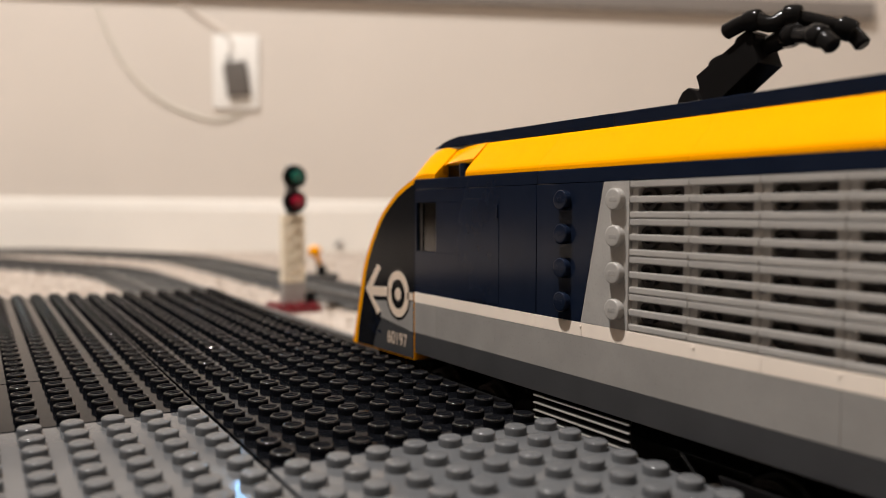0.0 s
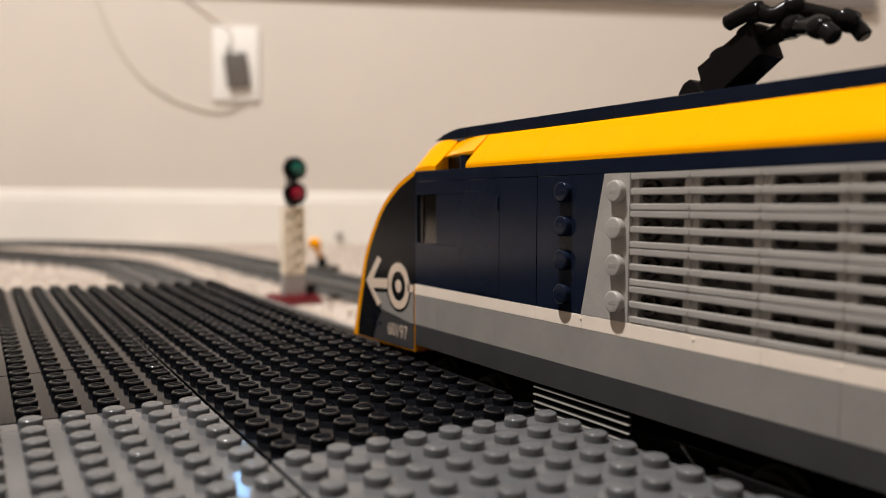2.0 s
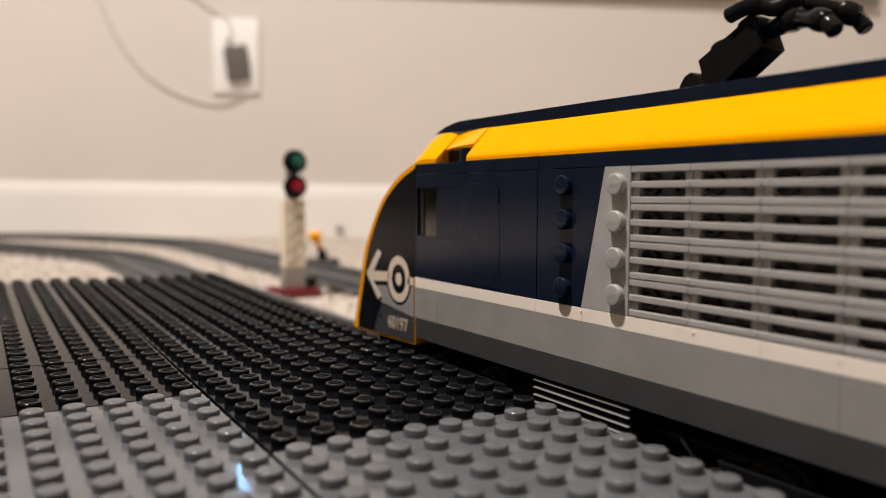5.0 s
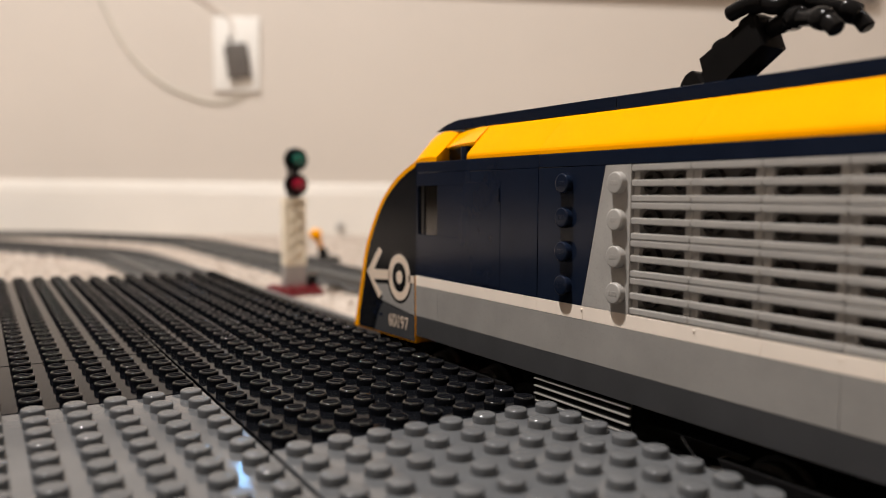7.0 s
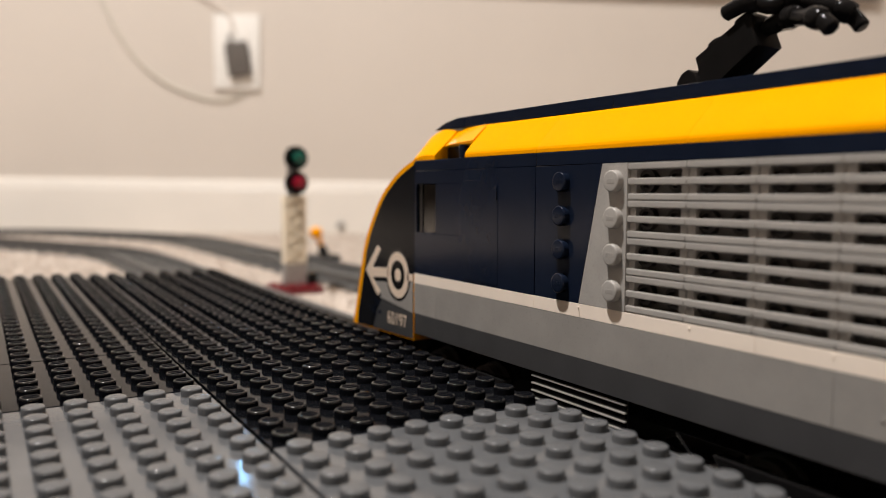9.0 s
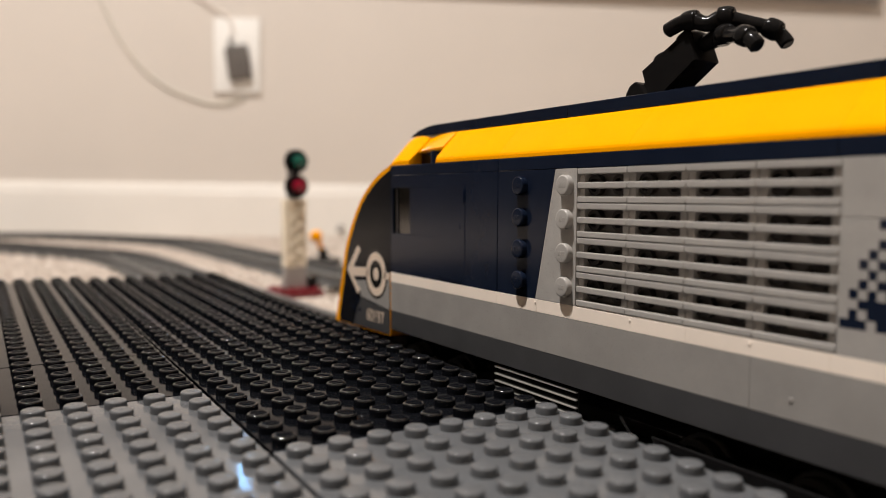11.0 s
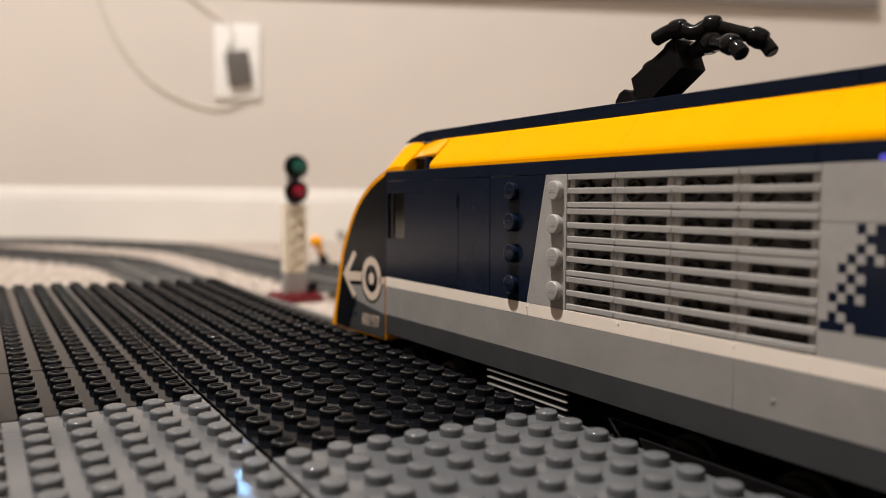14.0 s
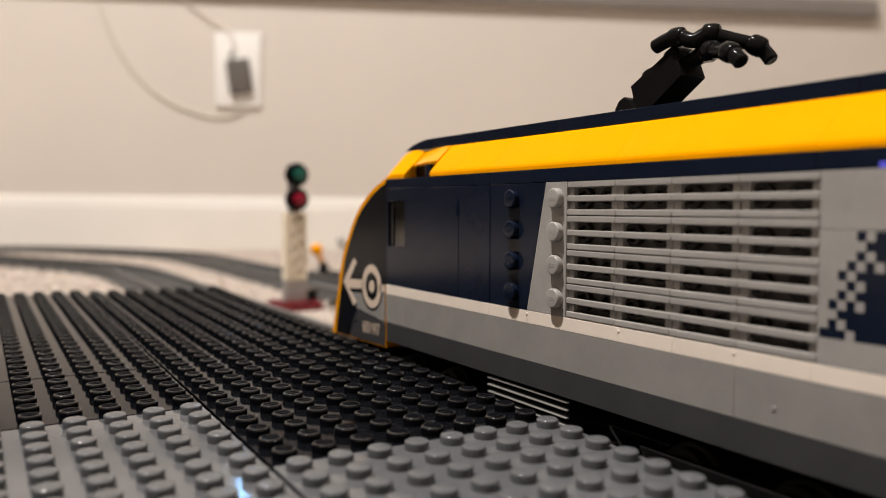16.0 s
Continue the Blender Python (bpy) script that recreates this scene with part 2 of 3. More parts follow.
shelf = thing("wall_shelf", 130, 0, 410, "grey laminate shelf board fixed to the wall", "shelf", turn=pose(0, 0, 0, 0, 1.05, 0))
sh = box(bmesh.new(), -1130, 745, -14, 0, 421, 449, 3, 3)
part("board", sh, M_SHELF, shelf)
# dark strip paints in the shade along the board's bottom
part("shade_strip", box(bmesh.new(), -1130, 743, -15, -1, 419.5, 425, 1, 2), M_SHELF_SHADE, shelf, "strip coloured as shade along the bottom")
on_wall(shelf)
on_wall(whole("door_stop", lathe(bmesh.new(), [(6, 0), (6, 3), (3, 4), (3, 22), (5, 24), (5, 30), (3, 31)], Matrix.Translation((-176, -8, 14)) @ Matrix.Rotation(radians(90), 4, "X")), M_LOWER, "small grey door stop on the baseboard", "door stop"))
# housings out of view; the second belongs to the added fill lamp
for x, y in ((-720, 200), (1000, -1500)):
    cl = thing("unseen_ceiling_light", x, y, 2400, "unseen round white flush ceiling light", "ceiling light", "ceiling lights")
    part("housing", lathe(bmesh.new(), [(170, 2330), (175, 2340), (175, 2399), (60, 2399.5)], None, 40), M_OUTLET, cl)

M_LED = bpy.data.materials.new("blue_led")
M_LED.use_nodes = True
_b = M_LED.node_tree.nodes["Principled BSDF"]
_b.inputs["Base Color"].default_value = (0.2, 0.4, 0.8, 1)
_b.inputs["Emission Color"].default_value = (0.22, 0.55, 1.0, 1)
_b.inputs["Emission Strength"].default_value = 26.0
led = thing("led_strip", -346, 0, 520, "small blue glowing light strip on the wall", "light strip")
part("holder", box(bmesh.new(), -358, -334, -10, 0, 456, 562, 2, 2), M_OUTLET, led)
part("diffuser", box(bmesh.new(), -349.5, -343, -13, -9.5, 462, 556, 1, 1), M_LED, led)
on_wall(led)

# ---- the track on the carpet ----
RAILTOP = -18.0


def rail_track(line, name, label):
    """A plastic toy track along (x, y, heading) stations 16 mm apart: sleepers and two rails."""
    t = thing(name, line[0][0], line[0][1], -27, label, "toy track", "toy tracks")
    for side in (-20, 20):
        bm = bmesh.new()
        prof = [(-3.2, -25.2), (-3.2, -23.6), (-1.1, -23), (-1.1, -19.6), (-1.9, -19.2), (-1.9, RAILTOP + 0.3), (-1.5, RAILTOP),
                (1.5, RAILTOP), (1.9, RAILTOP + 0.3), (1.9, -19.2), (1.1, -19.6), (1.1, -23), (3.2, -23.6), (3.2, -25.2)]
        loops = []
        for x, y, h in line:
            c, s = math.cos(h), math.sin(h)
            loops.append([bm.verts.new((x + (side + px) * c, y + (side + px) * s, pz)) for px, pz in prof])
        n = len(prof)
        for a, b in zip(loops, loops[1:]):
            for k in range(n):
                bm.faces.new((a[k], a[(k + 1) % n], b[(k + 1) % n], b[k]))
        bm.faces.new(loops[0]), bm.faces.new(list(reversed(loops[-1])))
        part("rail", bm, M_RAIL, t)
    sleeper = None
    for i, (x, y, h) in enumerate(line[::2]):
        if sleeper is None:
            bm = box(bmesh.new(), -32, 32, -8, 8, -27, -23.8, 0.3, 1)
            for sx in (-28, -12, -4, 4, 12, 28):
                for sy in (-4, 4):
                    lathe(bm, [(2.4, -23.9), (2.4, -22.2), (1.6, -22.1)], Matrix.Translation((sx, sy, 0)), 8)
            bmesh.ops.transform(bm, matrix=Matrix.Scale(MM, 4), verts=bm.verts)
            sleeper = mesh_of("sleeper", bm, M_RAIL)
        ob = new("sleeper", sleeper)
        ob.parent = t
        ob.matrix_local = Matrix.Translation(((x - line[0][0]) * MM, (y - line[0][1]) * MM, 27 * MM)) @ Matrix.Rotation(h, 4, "Z")
    return t


def track_line(x, y, pieces):
    """Stations 16 mm apart from (x, y): straights of (length, 0) and left-hand arcs of (radius, degrees), end to end."""
    pts, h, rest = [], 0.0, 0.0
    for size, turn in pieces:
        length = size * radians(turn) if turn else size
        d = rest
        while d < length:
            k = radians(turn) * d / length
            if turn:
                pts.append((x - size * (math.cos(h) - math.cos(h + k)), y + size * (math.sin(h + k) - math.sin(h)), h + k))
            else:
                pts.append((x - d * math.sin(h), y + d * math.cos(h), h))
            d += 16
        rest = d - length
        if turn:
            x, y, h = x - size * (math.cos(h) - math.cos(h + radians(turn))), y + size * (math.sin(h + radians(turn)) - math.sin(h)), h + radians(turn)
        else:
            x, y = x - size * math.sin(h), y + size * math.cos(h)
    return pts


rail_track(track_line(24, -420, [(1110, 0), (430, 25), (240, 0), (400, 45)]), "toy_track", "dark grey plastic toy track under the train, bending away")
rail_track(track_line(142, -100, [(1020, 0), (390, 30.5), (110, 0), (280, 31), (460, 0)]), "toy_track", "outer dark grey plastic toy track bending along the baseboard")

# ---- the platform of studded plates, a degree out of level ----
PLAT = Matrix(((0.99999, 0.00504, 0.0, -0.075137), (-0.00504, 0.99983, -0.01746, 0), (-0.00009, 0.01746, 0.99985, 0), (0, 0, 0, 1)))


def stud_field(i0, i1, j0, j1, seg=20):
    rings = [(2.4, -1.85), (2.4, -0.5), (2.36, -0.31), (2.25, -0.14), (2.08, -0.035), (1.88, 0.0), (1.0, 0.0)]
    ang = [2 * math.pi * k / seg for k in range(seg)]
    unit = [(r * math.cos(a), r * math.sin(a), z) for r, z in rings for a in ang]
    fu = []
    for l in range(len(rings) - 1):
        for k in range(seg):
            a, b = l * seg + k, l * seg + (k + 1) % seg
            fu.append((a, b, b + seg, a + seg))
    fu.append(tuple(range((len(rings) - 1) * seg, len(rings) * seg)))
    # low raised mark on the stud's top, too small to read
    n = 10
    for dy in (-0.78, 0.78):
        m0 = len(unit)
        marks = ((1.0, -0.01), (0.86, 0.05), (0.6, 0.09), (0.25, 0.1))
        for r, z in marks:
            unit += [(r * 1.55 * math.cos(k * 2 * math.pi / n), dy + r * 0.56 * math.sin(k * 2 * math.pi / n), z) for k in range(n)]
        for l in range(len(marks) - 1):
            for k in range(n):
                a, b = m0 + l * n + k, m0 + l * n + (k + 1) % n
                fu.append((a, b, b + n, a + n))
        fu.append(tuple(range(m0 + 3 * n, m0 + 4 * n)))
    vs, fs = [], []
    for i in range(i0, i1):
        for j in range(j0, j1):
            o = len(vs)
            cx, cy = (i + 0.5) * 8, (j + 0.5) * 8
            vs += [((cx + x) * MM, (cy + y) * MM, z * MM) for x, y, z in unit]
            fs += [tuple(o + v for v in f) for f in fu]
    me = bpy.data.meshes.new("studs")
    me.from_pydata(vs, [], fs)
    me.update()
    for p in me.polygons:
        p.use_smooth = len(p.vertices) in (4, 10)
        k = p.index % len(fu)
        p.material_index = 1 if seg <= k < seg * 5 else 0
    return me


def studded_plate(i0, i1, j0, j1, mat, colour, lift=0.0):
    t = new("studded_plate")
    t.empty_display_size = 0.01
    t.matrix_world = PLAT @ Matrix.Translation((0, 0, lift * MM))
    BASE[t.name] = (0, 0, 0)
    tagged(t, f"glossy {colour} studded toy plate laid in the platform", "studded plate", "platform plates")
    g = 0.34
    part("plate", box(bmesh.new(), i0 * 8 + g, i1 * 8 - g, j0 * 8 + g, j1 * 8 - g, -5.0, -1.8, 0.12, 1), mat, t)
    me = stud_field(i0, i1, j0, j1)
    me.materials.append(M_STUD_GREY if mat == M_PLATE_GREY else M_STUD_BLACK)
    me.materials.append(M_RIM_GREY if mat == M_PLATE_GREY else M_RIM_BLACK)
    ob = new("studs", me)
    ob.parent = t
    return t


studded_plate(0, 8, -16, 0, M_PLATE_GREY, "light grey", 0.3)
# left-hand plates widened past view, so the train mirrors plate instead of bright carpet
studded_plate(-32, 0, -10, 6, M_PLATE_GREY, "light grey", 0.0)
studded_plate(-32, 0, -26, -10, M_PLATE_GREY, "light grey", 0.0)
studded_plate(0, 8, 0, 16, M_PLATE_BLACK, "black", 0.05)
studded_plate(0, 8, 16, 35, M_PLATE_BLACK, "black", 0.05)
studded_plate(-32, 0, 6, 12, M_PLATE_BLACK, "black")
studded_plate(-32, 0, 12, 36, M_PLATE_BLACK, "black")
# supports under the plates
for i0, i1, j0, j1 in ((0, 8, -16, 35), (-32, 0, -26, 36)):
    bm = bmesh.new()
    x0, x1, y0, y1 = i0 * 8 + 1 - 75.14, i1 * 8 - 1 - 75.14, j0 * 8 + 1, j1 * 8 - 1
    prism(bm, [(y0, -27), (y1, -27), (y1, -5.15 + y1 * 0.01746), (y0, -5.15 + y0 * 0.01746)], x0, x1, 0.2)
    whole("platform_base", bm, M_PLATE_BLACK, "black brick base under the studded plates", "toy base", group="platform bases")

# ---- the signal ----
SX, SY = 77.5, 402
sig = thing("toy_signal", SX, SY, -27, "toy railway signal with green and red lamps on a cream post", "toy signal")
bm = box(bmesh.new(), SX - 16, SX + 16, SY - 16, SY + 16, -27, -22.0, 0.2)
for a in (-12, -4, 4, 12):
    for b in (-12, -4, 4, 12):
        lathe(bm, STUD, Matrix.Translation((SX + a, SY + b, -22.0)), 12)
part("base_plate", bm, M_RED, sig, "dark red plate")
part("control_box", box(bmesh.new(), SX + 8.2, SX + 15.6, SY - 6, SY + 5, -22, -13, 0.6), M_BLACK, sig, "small black box")
part("plinth", box(bmesh.new(), SX - 8, SX + 8, SY - 4, SY + 4, -22, -6, 0.3), M_GREY, sig, "light grey brick plinth")
zz = -6.0
for k in range(5):
    bm = box(bmesh.new(), SX - 8, SX + 8, SY - 0.5, SY + 4, zz, zz + 9.5, 0.25)
    for x0, x1, z0, z1 in ((-8, -5.4, 0, 9.5), (5.4, 8, 0, 9.5), (-5.3, -0.6, 3.4, 9.2), (-5.3, 1.6, 0, 1.2), (0.2, 5.3, 0.2, 4.4), (-0.5, 5.3, 7.4, 9.5)):
        box(bm, SX + x0, SX + x1, SY - 4.2, SY - 0.4, zz + z0, zz + z1, 0.2, 1)
    part("post_brick", bm, M_TAN, sig)
    zz += 9.6
AIM = Matrix.Rotation(radians(90), 4, "X")
part("head", box(bmesh.new(), SX - 3.4, SX + 1.4, SY - 7, SY + 4, zz, zz + 34, 0.4), M_BLACK, sig)
for z, mat, nm in ((zz + 9, M_REDLENS, "red lamp lens"), (zz + 26.3, M_GREENLENS, "dark green lamp lens")):
    m = Matrix.Translation((SX - 1.2, SY - 7, z)) @ AIM
    shade = part("lamp_shade", lathe(bmesh.new(), [(4, -0.5), (8.3, 0.6), (8.6, 1.2), (8.3, 3.2), (7.6, 3.4), (4.8, 2.4)], m), M_BLACK, sig)
    part("lens", lathe(bmesh.new(), [(4.4, 2.0), (4.4, 6.2), (4.0, 7.4), (2.9, 8.4), (1.2, 9.0)], Matrix.Translation((1.3, 0, 0)) @ m), mat, shade, nm)

# the hand lever of a switch, past the outer track
lev = thing("switch_lever", 190, 628, -27, "yellow handled hand lever of a toy track switch", "switch lever")
part("base", box(bmesh.new(), 180, 206, 614, 642, -27, -19.5, 1.2), M_BLACK, lev)
part("stem", tube(bmesh.new(), [(194, 628, -20), (192, 628, -16), (190, 628, -10)], [6, 5, 3.6]), M_BLACK, lev)
part("arm", tube(bmesh.new(), [(190.5, 628, -12), (188, 628, -5), (186, 628, 0)], [2.8, 2.8, 3.2]), M_YELLOW, lev, "yellow arm")
part("handle", lathe(bmesh.new(), [(2, -5), (5, -3.8), (6.4, -1), (6.4, 2), (5, 4.6), (2, 6)], Matrix.Translation((184.5, 628, 2.5))), M_YELLOW, lev, "yellow knob")

# ---- the locomotive ----
loco = thing("toy_locomotive", 24, 0, RAILTOP, "navy and yellow toy passenger locomotive with grey grille", "toy train")
REAR = -200.0
Z = (0.2, 6.6, 16.2, 19.4, 51.6, 54.9, 64.6, 67.8)
S_Y, G_Y = -9.45, -13.0

part("skirt", box(bmesh.new(), 0.03, 47.97, REAR, 81.2, Z[0], Z[1], 0.1), M_SKIRT, loco, "dark grey lower sill")
# lower grey bricks and white stripe, butted end to end
y = 81.5
for ln in (13.6, 129.4, 64, 90):
    part("side_brick", box(bmesh.new(), 0, 48, max(y - ln, REAR) + 0.025, y - 0.025, Z[1] + 0.05, Z[2], 0.06), M_LOWER, loco)
    y -= ln
y = 81.5
for ln in (62.2, 17.5, 48, 30.8, 64, 72):
    part("stripe", box(bmesh.new(), -0.02, 48.02, max(y - ln, REAR) + 0.02, y - 0.02, Z[2] + 0.05, Z[3], 0.06), M_WHITE, loco, "white stripe plate")
    y -= ln

for yy in (2.2, -30.9, -61.3):
    part("moulding_nub", lathe(bmesh.new(), [(0.3, 0), (0.28, 0.12), (0.15, 0.18)], Matrix.Translation((-0.02, yy, 18.6)) @ OUT, 10), M_WHITE, loco)

part("moulding_nub", lathe(bmesh.new(), [(0.6, 0), (0.55, 0.1), (0.3, 0.16)], Matrix.Translation((0.0, -70.0, 10.1)) @ OUT, 12), M_LOWER, loco)

# cab side wall with its window opening, built round the hole
cab = part("cab_wall", box(bmesh.new(), 0, 48, 19.2, 50.0, Z[3] + 0.05, Z[4], 0.15), M_NAVY, loco)
bm = bmesh.new()
box(bm, 0, 48, 50.1, 81.4, Z[3] + 0.05, 32.6, 0.12)
box(bm, 0, 48, 50.1, 81.4, 47.6, Z[4], 0.12)
box(bm, 0, 48, 50.1, 68.0, 32.6, 47.6, 0.0)
box(bm, 0, 48, 80.2, 81.4, 32.6, 47.6, 0.0)
part("cab_wall", bm, M_NAVY, loco)
win = part("window", box(bmesh.new(), 1.0, 1.9, 68.1, 80.1, 32.7, 47.5, 0), M_GLASS, loco, "smoked clear window pane")
win.visible_shadow = False
for y0, y1 in ((77.4, 80.1), (68.1, 69.6)):
    part("window_post", box(bmesh.new(), 0.7, 2.4, y0, y1, 32.7, 47.5, 0.1), M_BLACK, loco)
part("cab_lining", box(bmesh.new(), 7, 12, 68.2, 80.0, 32.7, 47.5, 0.1), M_SKIRT, loco, "dark cab lining")
# door leaf and its handle edge
door = part("door", box(bmesh.new(), -0.12, 0.4, 35.2, 51.6, 20.2, 48.5, 0.08), M_NAVY, loco)
part("handle", box(bmesh.new(), -0.5, -0.1, 35.4, 36.1, 43.2, 46.8, 0.15), M_NAVY, door)
# SNOT panel with four navy studs, cut by the slanting joint
prism(bm := bmesh.new(), [(19.0, Z[3] + 0.05), (19.0, Z[4]), (-4.9, Z[4]), (2.5, Z[3] + 0.05)], 0.05, 47.95, 0.1)
part("side_panel", bm, M_NAVY, loco)
prism(bm := bmesh.new(), [(2.35, Z[3] + 0.05), (-5.05, Z[4]), (G_Y + 0.1, Z[4]), (G_Y + 0.1, Z[3] + 0.05)], 0.0, 48.0, 0.1)
part("side_panel", bm, M_GREY, loco, "light grey slanted panel")


def side_stud(y, z, mat):
    bm = lathe(bmesh.new(), STUD, Matrix.Translation((0.1, y, z)) @ OUT)
    # raised moulded mark, too small to read
    for k in range(4):
        box(bm, -1.7, -1.5, y - 1.2 + k * 0.62, y - 0.86 + k * 0.62, z - 0.5, z + 0.5, 0.06, 1)
    part("stud", bm, mat, loco)


for k in range(4):
    side_stud(S_Y, 47.7 - 8 * k, M_GREY)
    side_stud(8.3, 47.7 - 8 * k, M_NAVY)

# grille: a dark recess with four columns of four slotted tiles before it
bm = box(bmesh.new(), 3.2, 44.8, -77.9, G_Y, Z[3] + 0.05, Z[4], 0)
part("recess", bm, M_PLUG, loco, "dark recess behind the grille")
tile_me = None
for c in range(4):
    for r_ in range(4):
        if tile_me is None:
            bm = bmesh.new()
            for z0, z1 in ((0.06, 1.45), (3.25, 4.7), (6.5, 7.94)):
                box(bm, 0, 1.5, -16.17, -0.03, z0, z1, 0.22, 2)
            for y0, y1 in ((-1.9, -0.1), (-16.1, -14.3)):
                box(bm, 0.75, 3.1, y0, y1, 0.1, 7.9, 0.1, 1)
            bmesh.ops.transform(bm, matrix=Matrix.Scale(MM, 4), verts=bm.verts)
            tile_me = mesh_of("grille_tile", bm, M_GREY)
        t = new("grille_tile", tile_me)
        t.parent = loco
        t.location = ((0.0 - 24) * MM, (G_Y - 16.2 * c) * MM, (19.55 + 8.02 * r_ - RAILTOP) * MM)
        tagged(t, "light grey slotted grille tile")
for c in range(8):
    for r_ in range(4):
        part("recess_stud", lathe(bmesh.new(), [(2.4, 0), (2.4, 1.5), (1.6, 1.6), (1.5, 0.4)], Matrix.Translation((3.3, G_Y - 4 - 8 * c, 47.7 - 8 * r_)) @ OUT, 16), M_RECESS, loco)

# panels behind the grille, with the navy pixel pattern
part("side_panel", box(bmesh.new(), 0, 48, -141, -77.9, 41.95, Z[4], 0.12), M_GREY, loco, "light grey upper panel")
low = part("side_panel", box(bmesh.new(), 0, 48, -141, -77.9, Z[3] + 0.05, 41.87, 0.12), M_GREY, loco, "light grey panel with navy pixel print")
part("side_panel", box(bmesh.new(), 0, 48, REAR, -141.15, Z[3] + 0.05, Z[4], 0.12), M_GREY, loco)
PIX = ["....#.##", ".....###", "....#.##", "...#.#.#", "..#.####", "...#.###", "..#.####", ".#.#.###", "..######", ".#.#####", "###.####"]
bm = bmesh.new()
for r_, row in enumerate(PIX):
    for c, ch in enumerate(row):
        if ch == "#":
            y1 = -78.3 - 1.53 * c
            y0 = y1 - (1.53 if c < 7 else 40)
            box(bm, -0.012, 0.02, y0, y1, 41.8 - 1.61 * (r_ + 1), 41.8 - 1.61 * r_, 0)
part("pixel_print", bm, M_NAVY, low, "navy pixel pattern")

# navy band, yellow slopes, roof
for y0, y1 in ((18.9, 81.4), (-77, 18.8), (REAR, -77.1)):
    part("top_band", box(bmesh.new(), 0.0, 48, y0, y1, Z[4] + 0.04, Z[5], 0.15), M_NAVY, loco)


def slope(y0, y1, name="roof_slope"):
    prof = [(0.1, Z[5] + 0.03), (0.1, Z[5] + 0.9), (0.3, Z[5] + 1.5), (0.9, Z[5] + 2.3), (7.9, Z[6]), (40.1, Z[6]), (47.9, Z[5] + 1.5), (47.9, Z[5] + 0.03)]
    part(name, profile_y(bmesh.new(), prof, y0 - 0.03, y1 + 0.03, 0.05), M_YELLOW, loco, "bright yellow sloped roof brick")


for y0, y1 in ((18.95, 52.0), (-29, 18.85), (-77, -29.1), (-125, -77.1), (REAR, -125.1)):
    slope(y0, y1)
# front slope with the notch: a yellow cap over a dark hole
# the cap's outer face bends a little towards the nose
bm = bmesh.new()
ends = []
for k in range(7):
    yy, q = 52.1 + 17.4 * k / 6, 0.15 - 1.0 * (k / 6) ** 1.8
    ends.append([bm.verts.new((x, yy, z)) for x, z in ((3.6 - q, Z[5] + 3.8), (3.1 - q, Z[5] + 4.2), (3.0 - q, Z[5] + 4.9 + q), (7.9 - q, Z[6] + q - 0.1),
                                                      (8.8, Z[6] + q - 0.1), (40.1, Z[6]), (45, Z[5] + 4.9), (44.8, Z[5] + 3.8))])
for u, w in zip(ends, ends[1:]):
    for k in range(8):
        bm.faces.new((u[k], w[k], w[(k + 1) % 8], u[(k + 1) % 8]))
bm.faces.new(ends[0]), bm.faces.new(list(reversed(ends[-1])))
part("roof_cap", bm, M_YELLOW_GLOSS, loco, "yellow roof cap over the notch")
part("notch_filling", box(bmesh.new(), 5, 43, 52.1, 69.5, Z[5] + 0.02, Z[5] + 4.0, 0), M_BLACK, loco)
part("notch_post", lathe(bmesh.new(), [(1.6, Z[5]), (1.6, Z[5] + 4.0)], Matrix.Translation((3.4, 57.5, 0))), M_NAVY, loco)
bm = bmesh.new()
loops = []
for yy, x0, zl, x1, zt in ((69.6, 0.5, 56.2, 8.5, 63.9), (74, 0.1, 56.4, 7.9, 64.6), (78, 0.1, 56.2, 7.9, 64.5), (82, 0.4, 55.6, 8.1, 63.7), (86, 1.6, 54.8, 8.6, 62.6),
                            (90, 3.4, 54.0, 9.4, 61.0), (94, 5.6, 52.8, 10.6, 58.6), (97, 8.0, 51.0, 12.0, 55.6), (99, 10, 49.5, 14, 51.5)):
    zb = 49.0 if yy > 83 else Z[5] + 0.03
    loops.append([bm.verts.new((x, yy, z)) for x, z in ((x0, zb), (x0, zl), (x1, zt), (48 - x1, zt), (48 - x0, zl), (48 - x0, zb))])
for a, b in zip(loops, loops[1:]):
    for k in range(6):
        bm.faces.new((a[k], a[(k + 1) % 6], b[(k + 1) % 6], b[k]))
bm.faces.new(loops[0]), bm.faces.new(list(reversed(loops[-1])))
part("nose_slope", bm, M_YELLOW, loco, "yellow slope above the cab front")
prism(bm := bmesh.new(), [(64.6, Z[6] + 0.04), (64.6, Z[7]), (68, 67.7), (72, 67.3), (77.2, 66.4), (83.0, Z[6] + 0.1)], 8.0, 40.0, 0.25)
part("roof_end", bm, M_NAVY, loco)
for y0, y1 in ((0.6, 64.5), (-79, 0.5), (REAR, -79.1)):
    part("roof_plate", box(bmesh.new(), 8, 40, y0, y1, Z[6] + 0.04, Z[7], 0.2), M_NAVY, loco)

M_GLOW = bpy.data.materials.new("violet_blue_led")
M_GLOW.use_nodes = True
_b = M_GLOW.node_tree.nodes["Principled BSDF"]
_b.inputs["Base Color"].default_value = (0.05, 0.05, 0.3, 1)
_b.inputs["Emission Color"].default_value = (0.12, 0.10, 0.85, 1)
_b.inputs["Emission Strength"].default_value = 0.5
part("indicator_light", box(bmesh.new(), -0.05, 0.6, -92.6, -87.6, Z[4] + 0.1, Z[4] + 1.05, 0.1), M_GLOW, loco, "blue glowing indicator light")

